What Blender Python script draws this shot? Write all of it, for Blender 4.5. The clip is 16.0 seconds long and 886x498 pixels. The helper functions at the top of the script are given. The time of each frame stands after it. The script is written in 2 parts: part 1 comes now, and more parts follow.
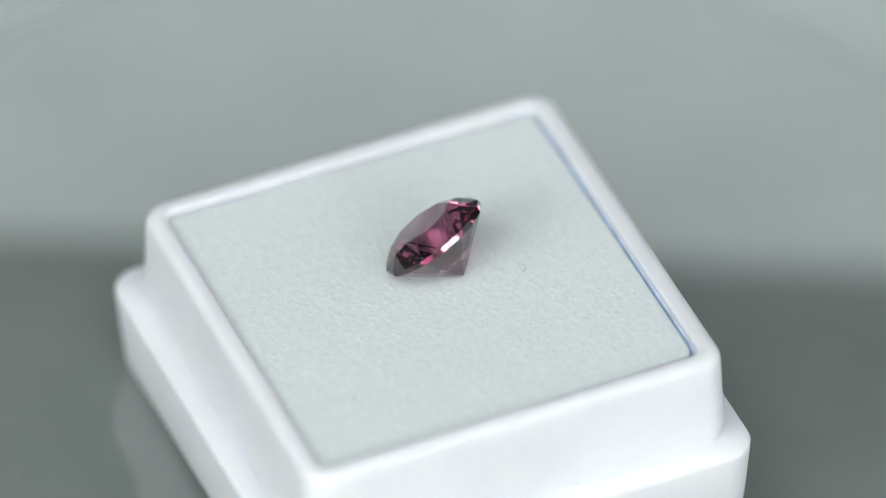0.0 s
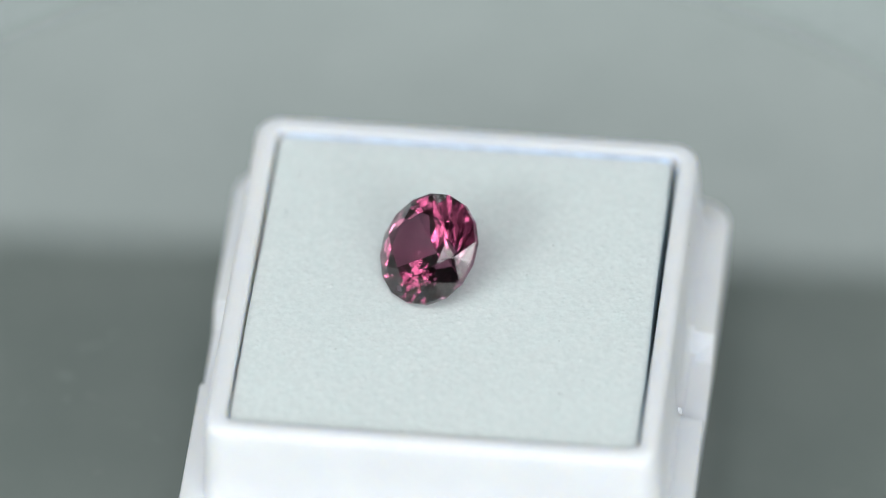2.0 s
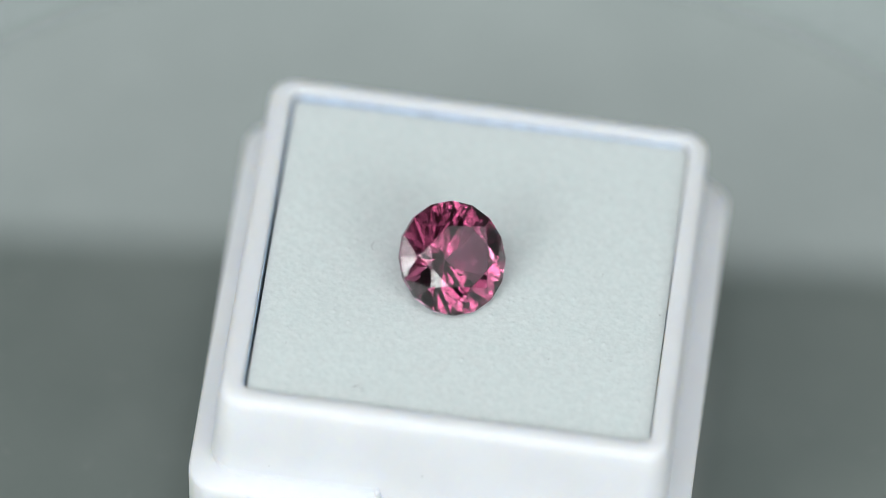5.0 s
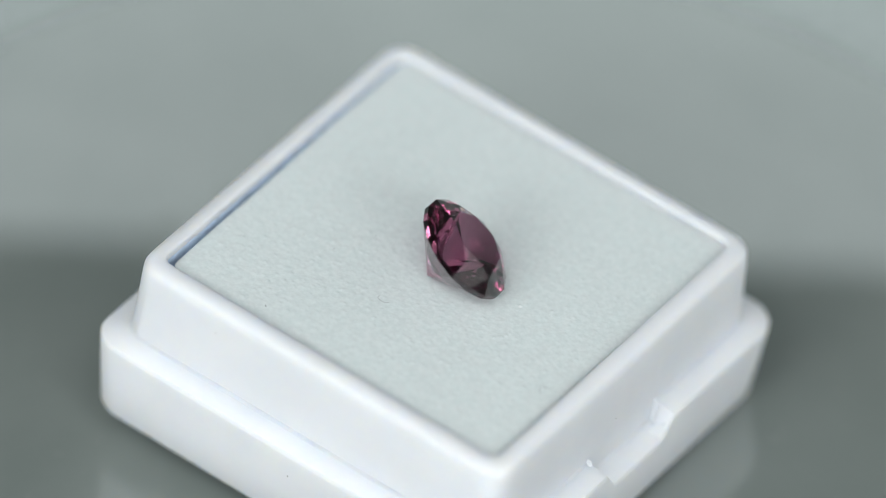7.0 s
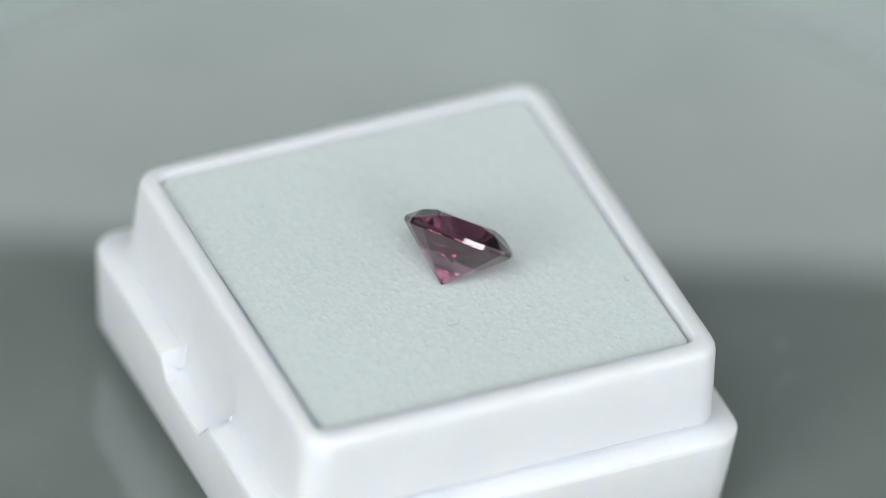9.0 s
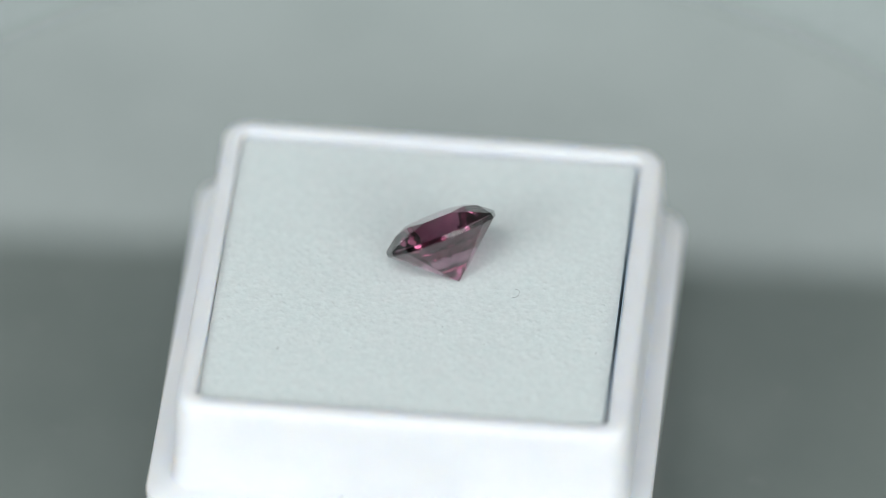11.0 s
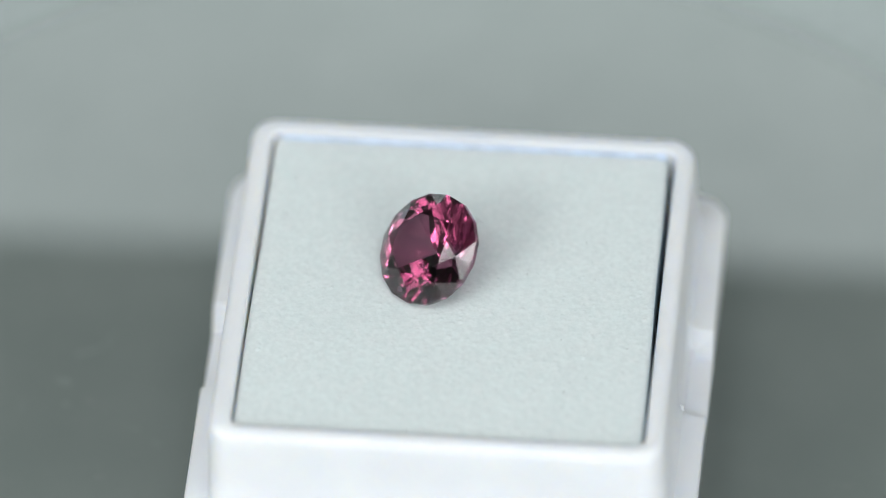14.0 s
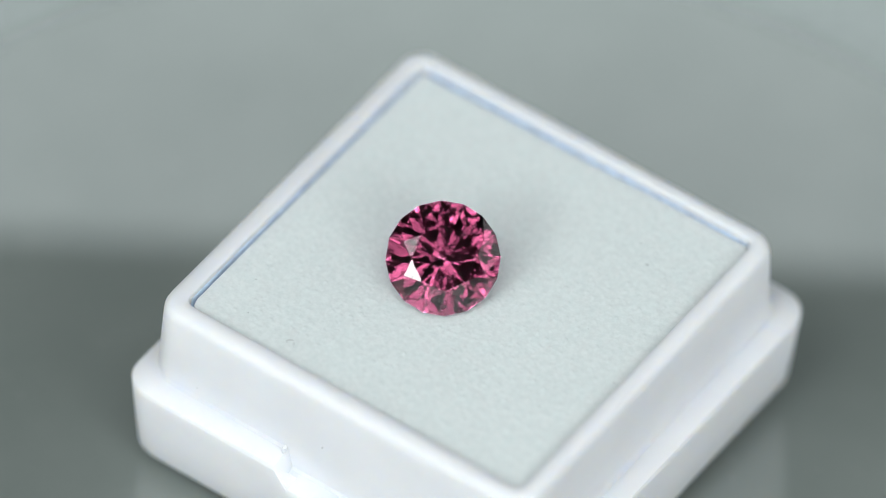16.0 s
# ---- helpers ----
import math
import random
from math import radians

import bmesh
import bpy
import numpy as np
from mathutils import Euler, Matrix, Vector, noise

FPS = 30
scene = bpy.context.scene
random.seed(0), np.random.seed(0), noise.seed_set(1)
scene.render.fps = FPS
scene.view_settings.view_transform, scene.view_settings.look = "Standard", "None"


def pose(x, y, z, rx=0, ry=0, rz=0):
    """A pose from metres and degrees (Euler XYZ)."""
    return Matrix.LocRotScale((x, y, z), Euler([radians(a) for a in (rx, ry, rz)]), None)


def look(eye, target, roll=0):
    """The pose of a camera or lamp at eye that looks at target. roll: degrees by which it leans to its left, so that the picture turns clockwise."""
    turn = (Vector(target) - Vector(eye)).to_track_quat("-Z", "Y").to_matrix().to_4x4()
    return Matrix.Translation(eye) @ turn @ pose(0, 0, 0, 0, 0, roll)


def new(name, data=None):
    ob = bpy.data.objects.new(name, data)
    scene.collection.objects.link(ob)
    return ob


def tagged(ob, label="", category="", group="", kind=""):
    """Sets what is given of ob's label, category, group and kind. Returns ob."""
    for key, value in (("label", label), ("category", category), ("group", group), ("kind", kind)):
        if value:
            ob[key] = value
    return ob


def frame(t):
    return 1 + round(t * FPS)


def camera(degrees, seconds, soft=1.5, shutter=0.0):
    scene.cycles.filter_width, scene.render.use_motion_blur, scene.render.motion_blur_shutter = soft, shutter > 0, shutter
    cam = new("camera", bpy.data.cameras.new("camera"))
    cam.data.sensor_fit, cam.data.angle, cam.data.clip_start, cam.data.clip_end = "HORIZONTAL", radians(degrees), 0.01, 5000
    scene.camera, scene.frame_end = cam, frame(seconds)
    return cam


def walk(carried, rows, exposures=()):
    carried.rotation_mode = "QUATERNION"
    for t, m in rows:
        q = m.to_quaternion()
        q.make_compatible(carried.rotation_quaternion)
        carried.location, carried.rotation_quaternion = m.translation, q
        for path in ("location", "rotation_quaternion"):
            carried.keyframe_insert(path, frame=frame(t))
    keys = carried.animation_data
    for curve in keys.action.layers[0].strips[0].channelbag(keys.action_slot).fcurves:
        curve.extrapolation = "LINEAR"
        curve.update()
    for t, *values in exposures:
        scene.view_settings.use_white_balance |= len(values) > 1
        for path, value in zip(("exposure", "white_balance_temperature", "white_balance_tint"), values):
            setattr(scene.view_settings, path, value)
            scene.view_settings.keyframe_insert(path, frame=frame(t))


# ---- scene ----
# A round pink-purple gem on white foam in a stepped white plastic box, turning on a glossy grey platter before a still macro camera.
MM = 0.001
PX = 0.0452 * MM          # the camera's own unit of length at the turning axis
RATE = 30.100             # degrees per second
RIM_Z = 18.22 * MM         # height of the rim's middle over the platter

cam = camera(2 * math.degrees(math.atan(784 / 18000)), 16.0, soft=0.8)
CAM_TILT, CAM_ROLL, CAM_FAR = 43.86, 3.358, 18000 * PX


def camera_pose():
    turn = pose(0, 0, 0, 90 - CAM_TILT, 0, 0) @ pose(0, 0, 0, 0, 0, CAM_ROLL)
    eye = turn @ Vector((-(788.04 - 784) * PX, -(441 - 476.14) * PX, CAM_FAR))
    return Matrix.Translation(eye + Vector((0, 0, RIM_Z))) @ turn


CAM = camera_pose()
walk(cam, [(0, CAM), (16.0, CAM)], exposures=[(0, 0.46), (2.0, 0.46), (3.5, 0.41), (7.0, 0.35), (9.0, 0.39), (11.5, 0.45), (13.0, 0.46), (15.0, 0.39), (16.0, 0.39)])
cam.data.dof.use_dof = True
cam.data.dof.focus_distance = CAM_FAR - 2.5 * MM
cam.data.dof.aperture_fstop = 9.3

# light goes round many facets inside the gem
scene.cycles.max_bounces, scene.cycles.glossy_bounces, scene.cycles.transmission_bounces, scene.cycles.transparent_max_bounces = 20, 12, 20, 40

# ---- light ----
world = bpy.data.worlds.new("studio")
scene.world = world
world.use_nodes = True
world.node_tree.nodes["Background"].inputs["Color"].default_value = (0.93, 1.0, 1.0, 1)
world.node_tree.nodes["Background"].inputs["Strength"].default_value = 0.10


def softbox(name, eye, target, width, height, radiance, colour=(1, 1, 1)):
    data = bpy.data.lights.new(name, "AREA")
    data.shape, data.size, data.size_y = "RECTANGLE", width, height
    data.energy = radiance * math.pi * width * height
    data.color = colour
    ob = new(name, data)
    ob.matrix_world = look(eye, target)
    return ob


AIM = (0, 0, RIM_Z)


def around(azimuth, height, far):
    """A place seen from the gem: degrees to the right of the camera's side, degrees up, metres away."""
    a, h = radians(azimuth), radians(height)
    return far * math.cos(h) * math.sin(a), -far * math.cos(h) * math.cos(a), far * math.sin(h) + RIM_Z


softbox("softbox_lamp", around(-39, 28, 0.58), AIM, 0.22, 0.096, 8.4, (0.975, 1, 0.995))
softbox("softbox_lamp", around(33.5, 24, 0.58), AIM, 0.215, 0.076, 8.2, (0.975, 0.997, 1))
softbox("softbox_skirt_lamp", around(25, 34, 0.64), AIM, 0.54, 0.16, 2.4, (0.97, 1, 1))
softbox("softbox_skirt_lamp", around(-46, 33, 0.64), AIM, 0.37, 0.19, 2.8, (0.97, 1, 1))
# low fill added to brighten the box walls that face the camera
softbox("front_diffuser_lamp", (0.0, -0.62, 0.155), (0, 0, 0.10), 1.05, 0.20, 0.8, (0.97, 1, 1))
softbox("side_diffuser_lamp", around(-38, 55, 0.62), AIM, 0.42, 0.115, 3.2, (0.97, 1, 1))
softbox("overhead_strip_lamp", around(-2, 62, 0.60), AIM, 0.42, 0.13, 5.0, (0.97, 1, 1))
# unseen panel added so that its mirror image brightens the platter's far half
rear = softbox("rear_panel_lamp", (0.0, 0.0950, 0.0497), (0, 0.0955, 0.0447), 0.12, 0.050, 1.18, (0.89, 1, 1.015))
rear.matrix_world = rear.matrix_world @ pose(0, 0, 0, 0, 0, 1.6)
# weak unseen fills added left and right; the right one lifts the box's right walls
softbox("tent_side_lamp", (-0.50, 0.23, 0.165), AIM, 0.50, 0.30, 0.08, (0.97, 1, 1))
softbox("tent_side_lamp", (0.50, 0.02, 0.24), AIM, 0.55, 0.36, 0.60, (0.97, 1, 1))


# ---- materials ----
def material(name):
    m = bpy.data.materials.new(name)
    m.use_nodes = True
    return m, m.node_tree, m.node_tree.nodes["Principled BSDF"]


def node(tree, kind, **settings):
    n = tree.nodes.new(kind)
    for key, value in settings.items():
        n.inputs[key].default_value = value
    return n


def coords(tree):
    return tree.nodes.new("ShaderNodeTexCoord").outputs["Object"]


def mottle(tree, where, scale, low, high, detail=4.0, start=0.35, stop=0.65):
    """A colour that wanders between two by noise."""
    n = node(tree, "ShaderNodeTexNoise", Scale=scale, Detail=detail)
    tree.links.new(where, n.inputs["Vector"])
    r = tree.nodes.new("ShaderNodeValToRGB")
    r.color_ramp.elements[0].position, r.color_ramp.elements[0].color = start, (*low, 1)
    r.color_ramp.elements[1].position, r.color_ramp.elements[1].color = stop, (*high, 1)
    tree.links.new(n.outputs["Fac"], r.inputs["Fac"])
    return r.outputs["Color"], n.outputs["Fac"]


def relief(tree, shader, heights, where):
    """Stacked bumps: (scale, strength, distance)."""
    last = None
    for scale, strength, far in heights:
        n = node(tree, "ShaderNodeTexNoise", Scale=scale, Detail=3.0)
        tree.links.new(where, n.inputs["Vector"])
        b = node(tree, "ShaderNodeBump", Strength=strength, Distance=far)
        tree.links.new(n.outputs["Fac"], b.inputs["Height"])
        if last:
            tree.links.new(last, b.inputs["Normal"])
        last = b.outputs["Normal"]
    tree.links.new(last, shader.inputs["Normal"])


def make_plastic(name, depth):
    m, tree, s = material(name)
    w = coords(tree)
    c, _ = mottle(tree, w, 160, (0.765, 0.788, 0.824), (0.800, 0.822, 0.857))
    tree.links.new(c, s.inputs["Base Color"])
    s.inputs["Roughness"].default_value = 0.58
    s.inputs["Specular IOR Level"].default_value = 0.25
    s.inputs["Subsurface Weight"].default_value = depth
    s.inputs["Subsurface Radius"].default_value = (0.0028, 0.0025, 0.0021)
    s.inputs["Subsurface Scale"].default_value = 1.0
    relief(tree, s, [(900, 0.05, 0.00004), (90, 0.10, 0.0001)], w)
    return m


def make_foam():
    m, tree, s = material("white_foam")
    w = coords(tree)
    c, _ = mottle(tree, w, 2600, (0.665, 0.732, 0.736), (0.725, 0.792, 0.796))
    tree.links.new(c, s.inputs["Base Color"])
    s.inputs["Roughness"].default_value = 0.62
    s.inputs["Specular IOR Level"].default_value = 0.36
    s.inputs["Subsurface Weight"].default_value = 0.65
    s.inputs["Subsurface Radius"].default_value = (0.0017, 0.0019, 0.0019)
    s.inputs["Subsurface Scale"].default_value = 1.0
    relief(tree, s, [(700, 0.25, 0.00013), (2400, 0.38, 0.00009), (5200, 0.30, 0.00005)], w)
    return m


def make_plain(name, colour, rough):
    m, tree, s = material(name)
    w = coords(tree)
    c, _ = mottle(tree, w, 900, tuple(0.85 * v for v in colour), tuple(1.15 * v for v in colour))
    tree.links.new(c, s.inputs["Base Color"])
    s.inputs["Roughness"].default_value = rough
    return m


def make_platter():
    m, tree, s = material("glossy_grey_acrylic")
    w = coords(tree)
    c, fac = mottle(tree, w, 55, (0.166, 0.196, 0.184), (0.198, 0.228, 0.216), 6.0)
    # dust and wiped smears
    dust = node(tree, "ShaderNodeTexNoise", Scale=340.0, Detail=5.0, Roughness=0.7)
    tree.links.new(w, dust.inputs["Vector"])
    ramp = tree.nodes.new("ShaderNodeValToRGB")
    ramp.color_ramp.elements[0].position, ramp.color_ramp.elements[1].position = 0.62, 0.80
    tree.links.new(dust.outputs["Fac"], ramp.inputs["Fac"])
    mix = tree.nodes.new("ShaderNodeMix")
    mix.data_type = "RGBA"
    mix.inputs["B"].default_value = (0.24, 0.26, 0.25, 1)
    tree.links.new(ramp.outputs["Color"], mix.inputs["Factor"])
    tree.links.new(c, mix.inputs["A"])
    tree.links.new(mix.outputs["Result"], s.inputs["Base Color"])
    s.inputs["Roughness"].default_value = 0.05
    s.inputs["IOR"].default_value = 2.0
    return m


def make_gem():
    m, tree, s = material("pink_purple_gem")
    s.inputs["Base Color"].default_value = (0.93, 0.86, 0.90, 1)
    s.inputs["Roughness"].default_value = 0.045
    s.inputs["IOR"].default_value = 1.80
    s.inputs["Transmission Weight"].default_value = 1.0
    return m


def make_zone():
    """Clear colour: takes its share from light each time it is crossed."""
    m, tree, s = material("pink_purple_body_colour")
    clear = node(tree, "ShaderNodeBsdfTransparent", Color=(0.752, 0.570, 0.652, 1))
    tree.links.new(clear.outputs["BSDF"], tree.nodes["Material Output"].inputs["Surface"])
    tree.nodes.remove(s)
    return m


PLASTIC, FOAM, PLATTER, GEM, ZONE = make_plastic("white_moulded_plastic", 0.95), make_foam(), make_platter(), make_gem(), make_zone()
THIN_PLASTIC = make_plastic("white_thin_plastic", 0.0)
GEM_ZONE = 0.95
CORE = make_plain("black_foam", (0.012, 0.017, 0.030), 0.9)
TABLE = make_plain("pale_grey_table_sheet", (0.36, 0.405, 0.40), 0.5)
LINT = make_plain("grey_lint", (0.10, 0.11, 0.12), 0.8)
# two tones for the added, unseen surround: pale to bounce light, dark to hold it back
PALE_SURROUND = make_plain("pale_grey_bounce_surface", (0.40, 0.425, 0.425), 0.8)
DARK_SURROUND = make_plain("dark_grey_studio_cloth", (0.12, 0.128, 0.128), 0.9)
# bluish light scattered in the gap round the foam, put into a colour
GAP_BLUE = make_plain("pale_blue_gap_light", (0.60, 0.72, 0.89), 0.45)
FLUFF = make_plain("pale_lint", (0.30, 0.33, 0.34), 0.8)
SMEAR = make_plain("dried_smear", (0.176, 0.206, 0.194), 0.2)


# ---- building helpers ----
def part(name, bm, mat, parent=None, label="", smooth=False):
    me = bpy.data.meshes.new(name)
    bmesh.ops.recalc_face_normals(bm, faces=bm.faces)
    for f in bm.faces:
        f.smooth = smooth
    bm.to_mesh(me)
    bm.free()
    me.materials.append(mat)
    ob = new(name, me)
    ob.parent = parent
    if label:
        tagged(ob, label)
    return ob


def side_stops(half, radius, extra):
    """Places along one straight side, from one corner's arc to the next."""
    run = half - radius
    return sorted([-run + 2 * run * i / 15 for i in range(16)] + list(extra))


def rounded_ring(half_x, half_y, radius, extra=(), arc=8):
    """Points round a rounded rectangle, counter-clockwise; each with its side (0 +x, 1 +y, 2 -x, 3 -y, or -1 in a corner) and place on it."""
    out = []
    for side in range(4):
        along, across = (half_y, half_x) if side % 2 == 0 else (half_x, half_y)
        a = math.radians(90 * side)
        for v in side_stops(along, radius, [e for e in extra if abs(e) < along - radius]):
            x, y = across, v
            out.append((x * math.cos(a) - y * math.sin(a), x * math.sin(a) + y * math.cos(a), side, v))
        for i in range(1, arc):
            b = math.radians(90 * i / arc)
            x, y = across - radius + radius * math.cos(b), along - radius + radius * math.sin(b)
            out.append((x * math.cos(a) - y * math.sin(a), x * math.sin(a) + y * math.cos(a), -1, 0))
    return out


def loft(bm, rings, close_first=False, close_last=False):
    rows = [[bm.verts.new(p) for p in ring] for ring in rings]
    for a, b in zip(rows, rows[1:]):
        for i in range(len(a)):
            j = (i + 1) % len(a)
            bm.faces.new((a[i], a[j], b[j], b[i]))
    if close_first:
        bm.faces.new(list(reversed(rows[0])))
    if close_last:
        bm.faces.new(rows[-1])
    return rows


def fillet(r0, z0, r1, z1, steps=5):
    """A quarter turn from (r0, z0), met upright, to (r1, z1), met level."""
    return [(r1 + (r0 - r1) * math.cos(a), z0 + (z1 - z0) * math.sin(a)) for a in (math.pi / 2 * i / steps for i in range(steps + 1))]


# ---- the setting ----
def build_table():
    bm = bmesh.new()
    vs = [bm.verts.new((x, y, 0)) for x, y in ((-0.82, -0.87), (0.82, -0.87), (0.82, 0.47), (-0.82, 0.47))]
    bm.faces.new(vs)
    ob = part("ground", bm, TABLE)
    ob.location.z = -0.5 * MM
    return tagged(ob, "pale grey sheet under the turning platter", "table top", kind="structure")


build_table()


def build_surround():
    """Unseen walls and a ceiling added round the table to shape light: dark ones for dark reflections, a pale one
    behind the camera.
    """
    x0, x1, y0, y1, z0, z1, d = -0.80, 0.80, -0.85, 0.45, -0.0005, 1.45, 0.02
    spans = {"wall_north": ((x0, x1), (y1, y1 + d), (z0, z1)), "wall_south": ((x0, x1), (y0 - d, y0), (z0, z1)),
             "wall_west": ((x0 - d, x0), (y0 - d, y1 + d), (z0, z1)), "wall_east": ((x1, x1 + d), (y0 - d, y1 + d), (z0, z1)),
             "ceiling": ((x0 - d, x1 + d), (y0 - d, y1 + d), (z1, z1 + d))}
    for name, (xs, ys, zs) in spans.items():
        bm = bmesh.new()
        m = Matrix.Translation((sum(xs) / 2, sum(ys) / 2, sum(zs) / 2)) @ Matrix.Diagonal((xs[1] - xs[0], ys[1] - ys[0], zs[1] - zs[0], 1))
        bmesh.ops.create_cube(bm, size=1, matrix=m)
        dark = name != "wall_south"
        tagged(part(name, bm, DARK_SURROUND if dark else PALE_SURROUND), "plain dark grey studio cloth" if dark else "plain pale grey studio surface", "ceiling" if name == "ceiling" else "wall", kind="structure")


build_surround()

PLATTER_R = 58.0 * MM
SMEARS = [(-6.9, 28.3, 4.4, 1.1, -17), (-11.8, 28.4, 2.9, 0.9, -84), (-13.3, 20.6, 2.4, 0.35, -80), (-13.7, 18.2, 1.5, 0.3, -98), (-16.3, 29.5, 0.9, 0.5, 10),
          (-14.1, 26.7, 0.8, 0.6, 40), (-3.7, 27.7, 1.0, 0.6, 60), (-6.0, 34.0, 0.8, 0.5, 20), (2.5, -32.9, 1.0, 0.7, 70), (8.3, -31.7, 1.1, 0.6, 15), (20.0, -26.0, 1.6, 0.4, 50)]


def build_turntable():
    thing = new("turntable")
    bm = bmesh.new()
    r, top, n = PLATTER_R, 0.0, 160
    prof = [(r - 0.1 * MM, -0.5 * MM), (r, -0.4 * MM)] + fillet(r, top - 0.12 * MM, r - 0.12 * MM, top)
    rings = [[(q * math.cos(2 * math.pi * i / n), q * math.sin(2 * math.pi * i / n), z) for i in range(n)] for q, z in prof]
    loft(bm, rings, True, True)
    platter = part("platter", bm, PLATTER, thing)
    # dried smears and dust left on the top: place, length, width, turn
    for i, (x, y, length, width, turn) in enumerate(SMEARS):
        rng = random.Random(40 + i)
        bm = bmesh.new()
        n, h = 28, 0.012 * MM
        wob = [rng.uniform(0.75, 1.15) for _ in range(n)]
        wob = [(wob[k - 1] + wob[k] + wob[(k + 1) % n]) / 3 for k in range(n)]
        a = math.radians(turn)

        def rim(scale, z):
            out = []
            for k in range(n):
                b = 2 * math.pi * k / n
                u, v = length / 2 * wob[k] * scale * math.cos(b), width / 2 * wob[k] * scale * math.sin(b) + 0.12 * width * math.cos(2 * b)
                out.append(((x + u * math.cos(a) - v * math.sin(a)) * MM, (y + u * math.sin(a) + v * math.cos(a)) * MM, z))
            return out

        loft(bm, [rim(1.0, 0.0), rim(0.8, h)], False, True)
        part("smear", bm, SMEAR, thing)
    tagged(thing, "round glossy grey turntable platter with dust and smears", "turntable")
    return thing


turntable = build_turntable()

# ---- the box ----
BOX_H = 16.5 * MM
NOTCH, NOTCH_DEEP = 4.65 * MM, 1.9 * MM
WELL_OFF = (0.10 * MM, -0.12 * MM)


def build_box():
    thing = new("gem_box")
    e = 0.00002
    stops = [s * v for s in (1, -1) for v in (NOTCH + e, NOTCH, NOTCH - 0.5 * MM, NOTCH - 1.4 * MM, 0.0)]

    def cut(side, v, outer):
        """How far the ledge is let down here: the two clip notches."""
        if side not in (0, 2) or abs(v) > NOTCH + e / 2:
            return 0.0
        slope = 1.4 * MM if outer else 0.5 * MM
        return NOTCH_DEEP * min(1.0, (NOTCH - abs(v) + e) / slope)

    # body: (half size, height, corner radius, notch)
    off = (0.146 * MM, -0.254 * MM)     # the base sits a trace off the collar's middle
    prof = [(19.0, 0.0, 2.0, 0), (19.55, 0.12, 2.3, 0), (19.8, 0.6, 2.5, 0), (20.08, 4.0, 2.6, 0), (20.3, 7.55, 2.6, 1), (20.32, 7.85, 2.6, 1),
            (20.22, 8.08, 2.5, 1), (20.0, 8.18, 2.4, 1), (18.85, 8.28, 2.0, 2), (18.5, 8.4, 1.95, 2), (18.33, 8.65, 1.9, 2)]
    bm = bmesh.new()
    rings = []
    for half, z, rad, n in prof:
        ring = rounded_ring((half + 0.03) * MM, (half - 0.34) * MM, rad * MM, stops)
        rings.append([(x + off[0], y + off[1], z * MM - (cut(s, v, n == 1) if n else 0)) for x, y, s, v in ring])
    # the collar rises from the ledge's inner edge, over the rim and down inside
    # (half size, height, corner radius, share of the well's own place and shape)
    prof = [(18.26, 9.2, 1.9, 0), (18.06, 15.5, 2.0, 0), (18.01, 15.9, 2.0, 0), (17.88, 16.22, 2.0, 0), (17.66, 16.42, 1.9, 0.1), (17.36, 16.51, 1.7, 0.3), (17.0, 16.54, 1.5, 0.6),
            (16.72, 16.53, 1.2, 1), (16.56, 16.50, 1.0, 1), (16.48, 16.43, 0.9, 1), (16.45, 16.3, 0.85, 1), (16.42, 16.0, 0.8, 1), (16.35, 5.0, 0.75, 1)]
    for half, z, rad, own in prof:
        ring = rounded_ring(half * MM, (half - 0.10 - 0.04 * own) * MM, rad * MM, stops)
        rings.append([(x + own * WELL_OFF[0], y + own * WELL_OFF[1], z * MM) for x, y, s, v in ring])
    loft(bm, rings, True, True)
    part("body", bm, PLASTIC, thing)
    # a thin moulded rib at one end of each notch
    for sx, sy in ((1, 1), (1, -1), (-1, 1), (-1, -1)):
        bm = bmesh.new()
        bmesh.ops.create_cube(bm, size=1, matrix=Matrix.Translation((sx * 18.40 * MM, sy * 4.6 * MM, 7.35 * MM)) @ Matrix.Diagonal((0.6 * MM, 0.30 * MM, 3.0 * MM, 1)))
        bmesh.ops.bevel(bm, geom=bm.edges[:], offset=0.11 * MM, segments=3, affect="EDGES")
        part("clip_rib", bm, THIN_PLASTIC, thing)
    # thin strips added on two walls of the well: a blue line painting scattered light beside the foam
    for along_x in (False, True):
        bm = bmesh.new()
        thick = 0.10 if along_x else 0.05
        top = -0.06 if along_x else -0.22
        prof = [(16.385, 12.0), (16.40, 15.95 + top), (16.39, 16.14 + top), (16.40 - 0.6 * thick, 16.12 + top), (16.40 - thick, 15.95 + top), (16.40 - thick, 12.0)]
        rings = []
        for v in np.linspace(-15.6, 15.6, 16):
            rings.append([((v, h - 0.14, z) if along_x else (h, v, z)) for h, z in prof])
        loft(bm, [[Vector((x * MM + WELL_OFF[0], y * MM + WELL_OFF[1], z * MM)) for x, y, z in ring] for ring in rings], True, True)
        part("lining", bm, GAP_BLUE, thing, "thin pale blue strip inside the rim")
    for ob in thing.children:
        for f in ob.data.polygons:
            f.use_smooth = True
        ob.data.set_sharp_from_angle(angle=radians(32))
    return tagged(thing, "square white plastic gem box with stepped base and clip notches", "box")


box = build_box()
FOAM_Z = 15.99 * MM


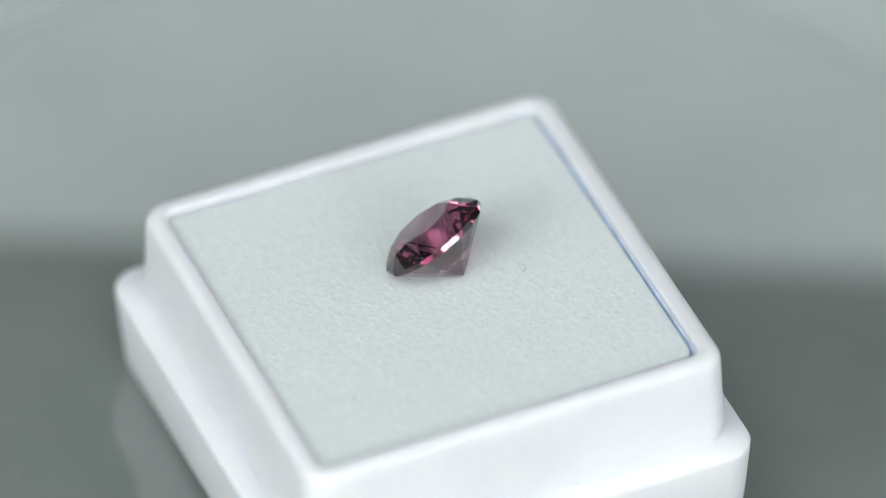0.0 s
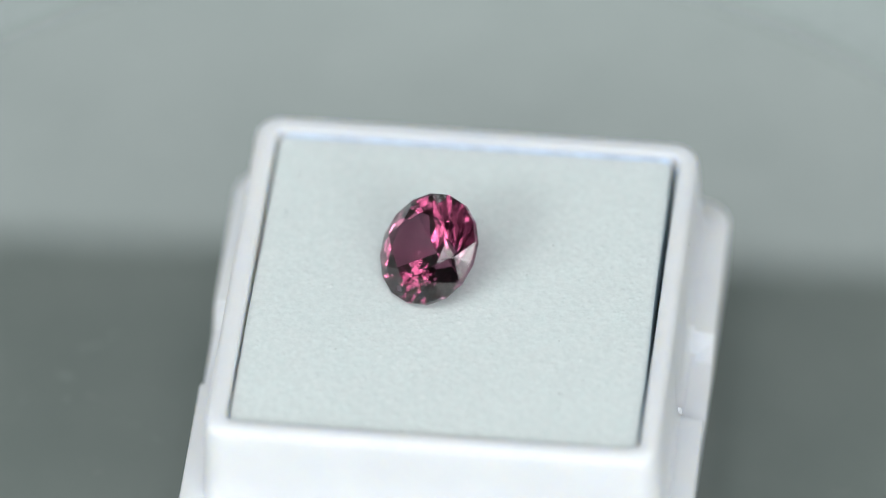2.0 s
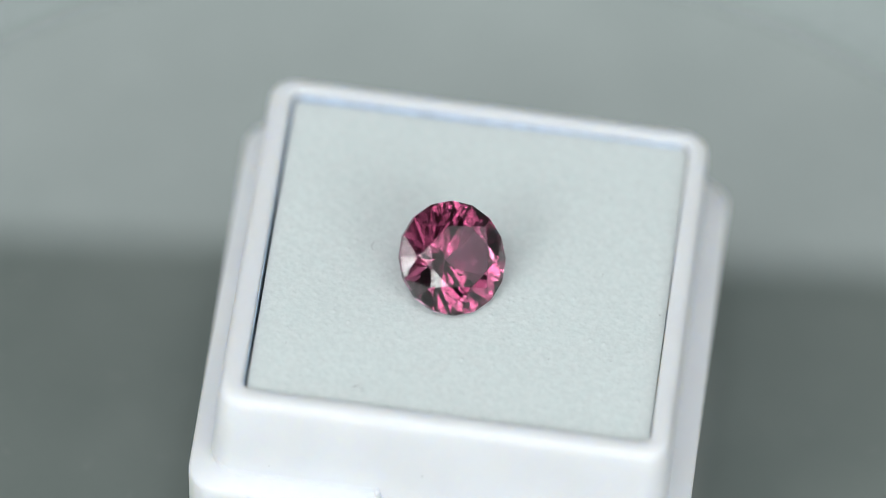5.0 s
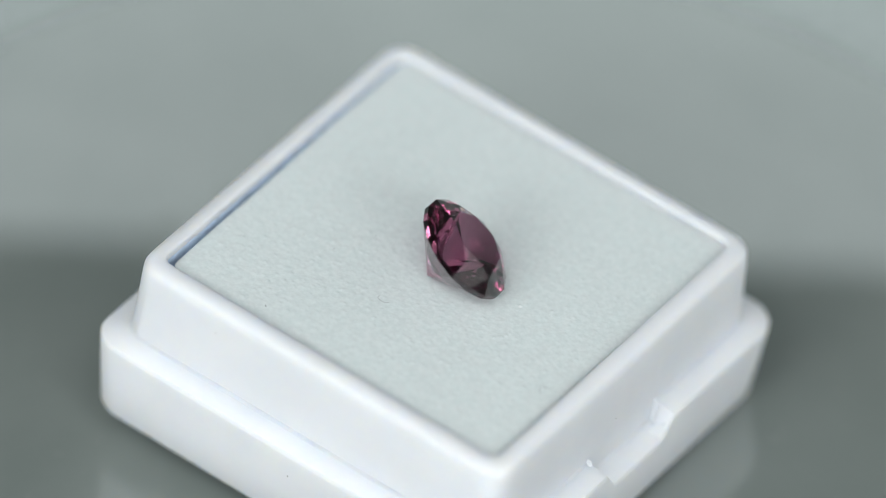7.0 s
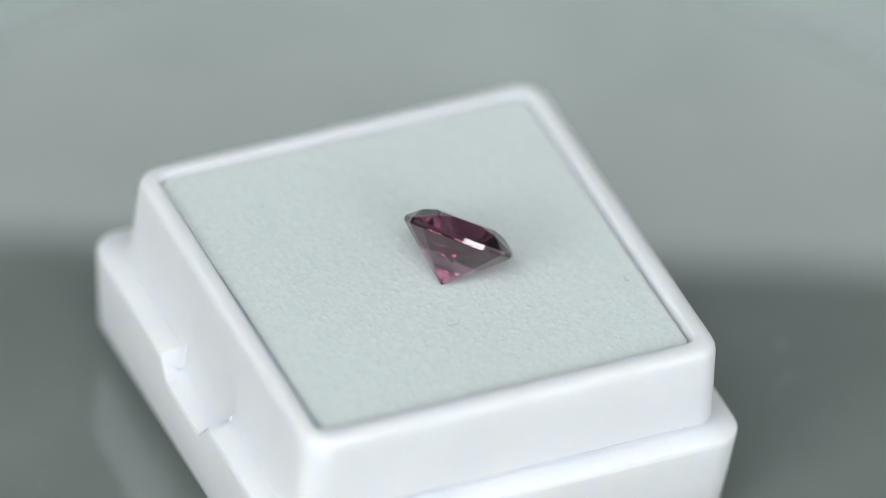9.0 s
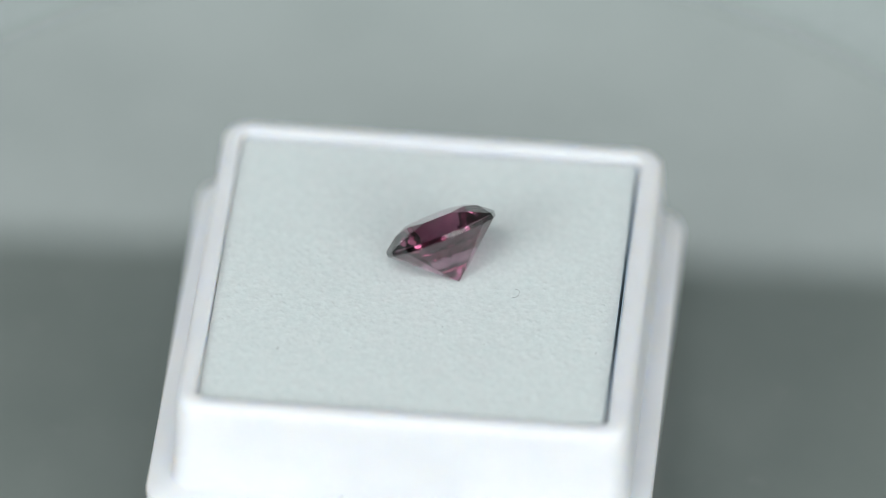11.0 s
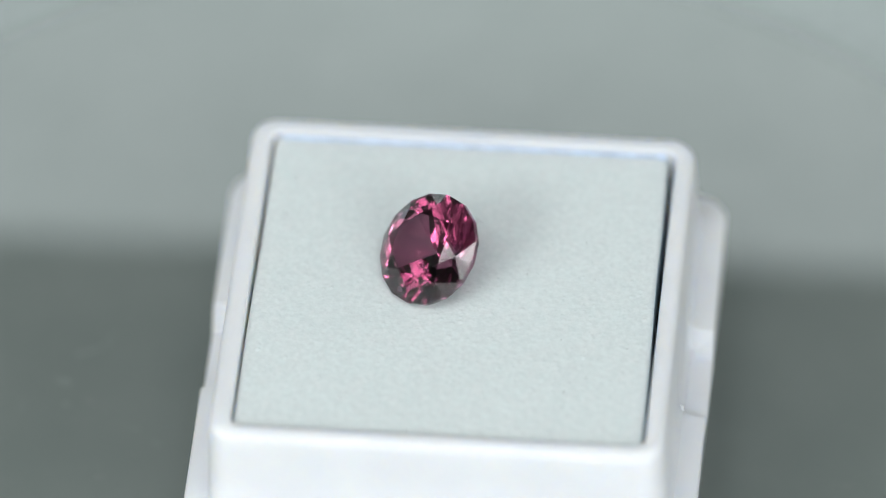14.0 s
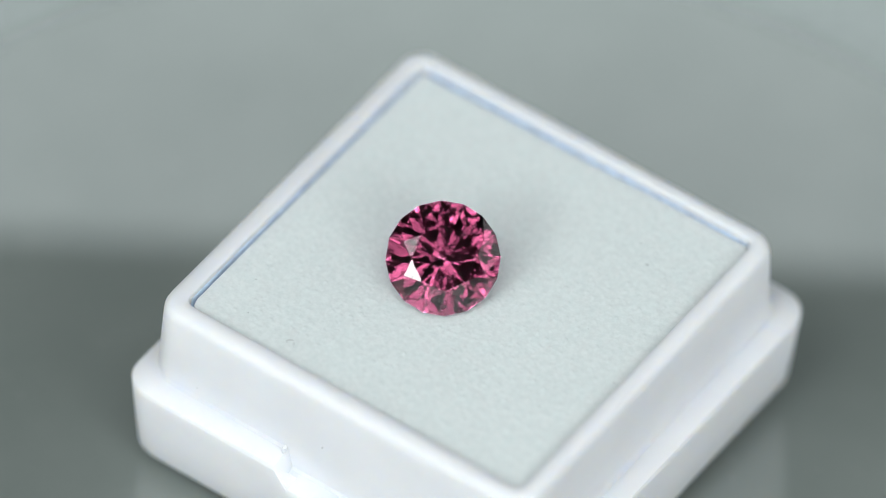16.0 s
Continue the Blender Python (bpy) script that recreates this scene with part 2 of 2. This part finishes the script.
def build_foam():
    """A pad, white above and black below, with its two cut sides a little off the walls."""
    thing = new("foam_pad")
    def sides(y):
        """Where the two cut sides run, in millimetres, at the place y along them."""
        return -16.24 + 0.20 + 0.10 * y / 16 + 0.03 * math.sin(y / 3.1), 16.44 - 0.38 - 0.20 * y / 16 - 0.03 * math.sin(y / 2.7 + 1)

    y0, y1 = -16.32, 15.80

    # the white layer: a fine sheet with soft raised cells, its border let down into the well
    n = 300
    bumps = np.zeros((n + 1, n + 1))
    half, step = 16.2, 32.4 / n
    gen = np.random.default_rng(4)
    for _ in range(2600):
        cx, cy = gen.uniform(-15.9, 15.9, 2)
        r = gen.uniform(0.16, 0.34)
        h = r * gen.uniform(0.025, 0.095) * (1.7 if gen.random() < 0.10 else 1.0)
        i0, j0, k = int((cx + half) / step), int((cy + half) / step), int(2.2 * r / step) + 1
        ii, jj = np.arange(max(0, i0 - k), min(n, i0 + k) + 1), np.arange(max(0, j0 - k), min(n, j0 + k) + 1)
        d2 = (ii[:, None] * step - half - cx) ** 2 + (jj[None, :] * step - half - cy) ** 2
        bumps[np.ix_(ii, jj)] += h * np.exp(-d2 / (0.45 * r * r))
    # a few hundred small proud crumbs
    for _ in range(1000):
        cx, cy = gen.uniform(-15.7, 15.7, 2)
        r, h = gen.uniform(0.10, 0.17), gen.uniform(0.035, 0.105)
        i0, j0 = int((cx + half) / step), int((cy + half) / step)
        ii, jj = np.arange(max(0, i0 - 3), min(n, i0 + 4) + 1), np.arange(max(0, j0 - 3), min(n, j0 + 4) + 1)
        d2 = (ii[:, None] * step - half - cx) ** 2 + (jj[None, :] * step - half - cy) ** 2
        bumps[np.ix_(ii, jj)] += h * np.exp(-d2 / (0.5 * r * r))
    bm = bmesh.new()
    grid = []
    for j in range(n + 1):
        y = y0 + (y1 - y0) * j / n
        over = max(0.0, abs(y - (y0 + y1) / 2) - ((y1 - y0) / 2 - 0.6))
        corner = 0.6 - math.sqrt(max(0.0, 0.36 - over * over))
        lo, hi = sides(y)
        lo, hi = lo + corner, hi - corner
        row = []
        for i in range(n + 1):
            x = lo + (hi - lo) * i / n
            edge = min(x - lo, hi - x, 0.35)
            soft = 0.10 * (1 - edge / 0.35) ** 2
            row.append(bm.verts.new((x * MM, y * MM, FOAM_Z + (bumps[i, j] - 0.02 - soft) * MM)))
        grid.append(row)
    for j in range(n):
        for i in range(n):
            bm.faces.new((grid[j][i], grid[j][i + 1], grid[j + 1][i + 1], grid[j + 1][i]))
    loop = grid[0][:-1] + [r[-1] for r in grid[:-1]] + grid[-1][:0:-1] + [r[0] for r in grid[:0:-1]]
    low = [bm.verts.new((v.co.x, v.co.y, FOAM_Z - 4.0 * MM)) for v in loop]
    for i in range(len(loop)):
        k = (i + 1) % len(loop)
        bm.faces.new((loop[k], loop[i], low[i], low[k]))
    bm.faces.new(low[::-1])
    layer = part("white_layer", bm, FOAM, thing, "pale slightly greenish white foam with a soft raised grain", smooth=True)
    layer.data.set_sharp_from_angle(angle=radians(50))
    bm = bmesh.new()
    loop = [(sides(y)[0], y) for y in np.linspace(y1, y0, 24)] + [(sides(y)[1], y) for y in np.linspace(y0, y1, 24)]
    loft(bm, [[(x * MM, y * MM, z) for x, y in loop] for z in (5.1 * MM, FOAM_Z - 4.05 * MM)], True, True)
    part("black_layer", bm, CORE, thing, "black underside of the foam")
    return tagged(thing, "square white foam pad seated in the plastic box", "foam pad")


foam = build_foam()

# ---- the gem ----
GEM_R, PAV, CROWN, GIRDLE = 4.614 * MM, 4.317 * MM, 1.266 * MM, 0.43 * MM
TABLE_R, STAR_R, LOW_R = 0.570 * GEM_R, 0.762 * GEM_R, 0.22 * GEM_R


def gem_facets(grow=1.0):
    """The facets of a round brilliant, by the part that they belong to, with the culet at the origin: table, 8 stars, 8 kites, 32 halves, a faceted girdle, 8 mains."""
    mid = Vector((0, 0, PAV - 0.25 * MM))

    def at(r, deg, z):
        a = math.radians(deg)
        return mid + (Vector((r * math.cos(a), r * math.sin(a), z + PAV)) - mid) * grow

    c = math.cos(math.pi / 8)
    hm = CROWN * (GEM_R - STAR_R * c) / (GEM_R - TABLE_R)
    zp = -PAV + (PAV - GIRDLE) * LOW_R * c / GEM_R
    T = [at(TABLE_R, 45 * k, CROWN) for k in range(8)]
    M = [at(STAR_R, 45 * k + 22.5, hm) for k in range(8)]
    G = [at(GEM_R, 22.5 * j, 0) for j in range(16)]
    L = [at(GEM_R, 22.5 * j, -GIRDLE) for j in range(16)]
    P = [at(LOW_R, 45 * k + 22.5, zp) for k in range(8)]
    C = at(0, 0, -PAV)
    out = {"table_facet": [T], "crown": [], "girdle": [], "pavilion": []}
    for k in range(8):
        n = (k + 1) % 8
        a, b, d = 2 * k, 2 * k + 1, (2 * k + 2) % 16
        out["crown"] += [(T[k], M[k], T[n]), (T[k], M[k - 1], G[a], M[k]), (M[k], G[a], G[b]), (M[k], G[b], G[d])]
        out["pavilion"] += [(P[k], L[b], L[a]), (P[k], L[d], L[b]), (C, P[k - 1], L[a], P[k])]
    for j in range(16):
        n = (j + 1) % 16
        out["girdle"].append((G[j], L[j], L[n], G[n]))
    return mid, out


def facet_mesh(name, faces, mid):
    """Flat facets that share corners and face away from the middle of the stone."""
    spots, corners, loops = {}, [], []
    for face in faces:
        pts = list(face)
        way = (pts[1] - pts[0]).cross(pts[2] - pts[0])
        if way.dot(sum(pts, Vector()) / len(pts) - mid) < 0:
            pts.reverse()
        loop = []
        for p in pts:
            key = tuple(round(v * 1e7) for v in p)
            if key not in spots:
                spots[key] = len(corners)
                corners.append(p)
            loop.append(spots[key])
        loops.append(loop)
    me = bpy.data.meshes.new(name)
    me.from_pydata(corners, [], loops)
    return me


def build_gem():
    thing = new("gemstone")
    labels = {"table_facet": "large flat octagonal top facet", "crown": "star, kite and half facets round the table",
              "girdle": "narrow band of sixteen polished facets", "pavilion": "pointed faceted underside"}
    mid, facets = gem_facets()
    for name, faces in facets.items():
        me = facet_mesh(name, faces, mid)
        me.materials.append(GEM)
        ob = new(name, me)
        ob.parent = thing
        tagged(ob, labels[name])
    # the body colour lies inside the stone, so that long ways through it come out deeper
    mid, facets = gem_facets(GEM_ZONE)
    me = facet_mesh("colour_zone", [f for part_faces in facets.values() for f in part_faces], mid)
    me.materials.append(ZONE)
    zone = new("colour_zone", me)
    zone.parent = thing
    tagged(zone, "deep pink-purple colour inside the stone")
    return tagged(thing, "round brilliant-cut pink-purple gem lying on its pavilion on the foam", "gemstone")


gem = build_gem()


# ---- dust on the foam ----
def build_speck(x, y, size, seed, z=None):
    rng = random.Random(seed)
    bm = bmesh.new()
    bmesh.ops.create_icosphere(bm, subdivisions=1, radius=size / 2)
    for v in bm.verts:
        v.co = Vector((v.co.x * rng.uniform(0.6, 1.5), v.co.y * rng.uniform(0.6, 1.2), v.co.z * 0.6 * rng.uniform(0.7, 1.2)))
    ob = part("dust_speck", bm, LINT, smooth=True)
    if z is None:
        tagged(ob, "tiny dark dust speck lying on the white foam", "dust", "dust specks on the foam")
        return ob, (x, y, FOAM_Z + size * 0.25)
    tagged(ob, "tiny dark dust speck stuck to the plastic wall", "dust", "dust specks on the box")
    return ob, (x, y, z)


def build_fibre(x, y, points, thick):
    cu = bpy.data.curves.new("lint_fibre", "CURVE")
    cu.dimensions, cu.bevel_depth, cu.bevel_resolution = "3D", thick, 1
    sp = cu.splines.new("NURBS")
    sp.points.add(len(points) - 1)
    for p, (a, b, c) in zip(sp.points, points):
        p.co = (a * MM, b * MM, c * MM, 1)
    sp.use_endpoint_u, sp.order_u = True, 3
    cu.materials.append(FLUFF)
    ob = new("lint_fibre", cu)
    tagged(ob, "short curled grey lint fibre lying on the foam", "lint", "lint fibres on the foam")
    return ob, (x, y, FOAM_Z + thick)


SPECKS = [(10.1, 5.9, 0.15), (-13.93, 11.7, 0.15), (8.95, -4.96, 0.12), (-8.69, -7.53, 0.12), (9.65, -10.68, 0.22), (7.5, 14.47, 0.19), (7.35, 5.54, 0.12),
          (5.63, 2.1, 0.14), (11.27, -8.98, 0.13), (10.75, 3.71, 0.12), (-2.39, -15.8, 0.15), (-10.65, 13.29, 0.14), (14.31, -5.63, 0.12), (-8.02, -12.49, 0.13), (1.12, -10.86, 0.10)]
DUST = [build_speck(x * MM, y * MM, 0.66 * d * MM, i) for i, (x, y, d) in enumerate(SPECKS)]
for i, (x, y, z, d) in enumerate([(18.15, 6.75, 16.0, 0.14), (-0.18, 20.2, 6.3, 0.16), (9.54, 18.18, 14.38, 0.14), (-18.24, 13.4, 9.7, 0.14), (-18.22, 1.12, 10.9, 0.14)]):
    DUST.append(build_speck(x * MM, y * MM, 0.66 * d * MM, 50 + i, z * MM))
DUST.append(build_fibre(0.95 * MM, 7.5 * MM, [(-0.5, -0.1, 0), (-0.45, 0.2, 0.05), (-0.1, 0.3, 0.12), (0.3, 0.25, 0.08), (0.55, 0.05, 0.02), (0.5, -0.25, 0)], 0.018 * MM))
DUST.append(build_fibre(-14.45 * MM, 7.1 * MM, [(-0.15, 0.35, 0), (0.1, 0.3, 0.1), (0.2, 0.0, 0.15), (0.05, -0.25, 0.08), (-0.15, -0.35, 0)], 0.022 * MM))

# ---- poses and motion ----
YAW, LEAN_X, LEAN_Y = -64.437, 3.321, 2.173


def box_pose():
    """The box at the start: off the axis, and leaning towards one corner."""
    lean = Vector((-math.tan(radians(LEAN_X)), -math.tan(radians(LEAN_Y)), 1)).normalized()
    turn = Vector((0, 0, 1)).rotation_difference(lean).to_matrix().to_4x4()
    return Matrix.Translation((-24.79 * PX, -34.08 * PX, RIM_Z)) @ pose(0, 0, 0, 0, 0, YAW) @ turn @ pose(0, 0, -BOX_H)


BOX0 = box_pose()
GEM_SPIN = 39.57
GEM_AXIS = Vector((-0.657, -0.546, 1)).normalized()


def gem_pose():
    turn = Vector((0, 0, 1)).rotation_difference(GEM_AXIS).to_matrix().to_4x4()
    return BOX0 @ Matrix.Translation((-0.052 * MM, 2.883 * MM, FOAM_Z + 0.02 * MM)) @ turn @ pose(0, 0, 0, 0, 0, GEM_SPIN)


def motions():
    for thing, start in ((turntable, Matrix.Identity(4)), (box, BOX0), (foam, BOX0), (gem, gem_pose()), *((ob, BOX0 @ Matrix.Translation(at)) for ob, at in DUST)):
        walk(thing, [(0.5 * i, pose(0, 0, 0, 0, 0, RATE * 0.5 * i) @ start) for i in range(33)])


motions()
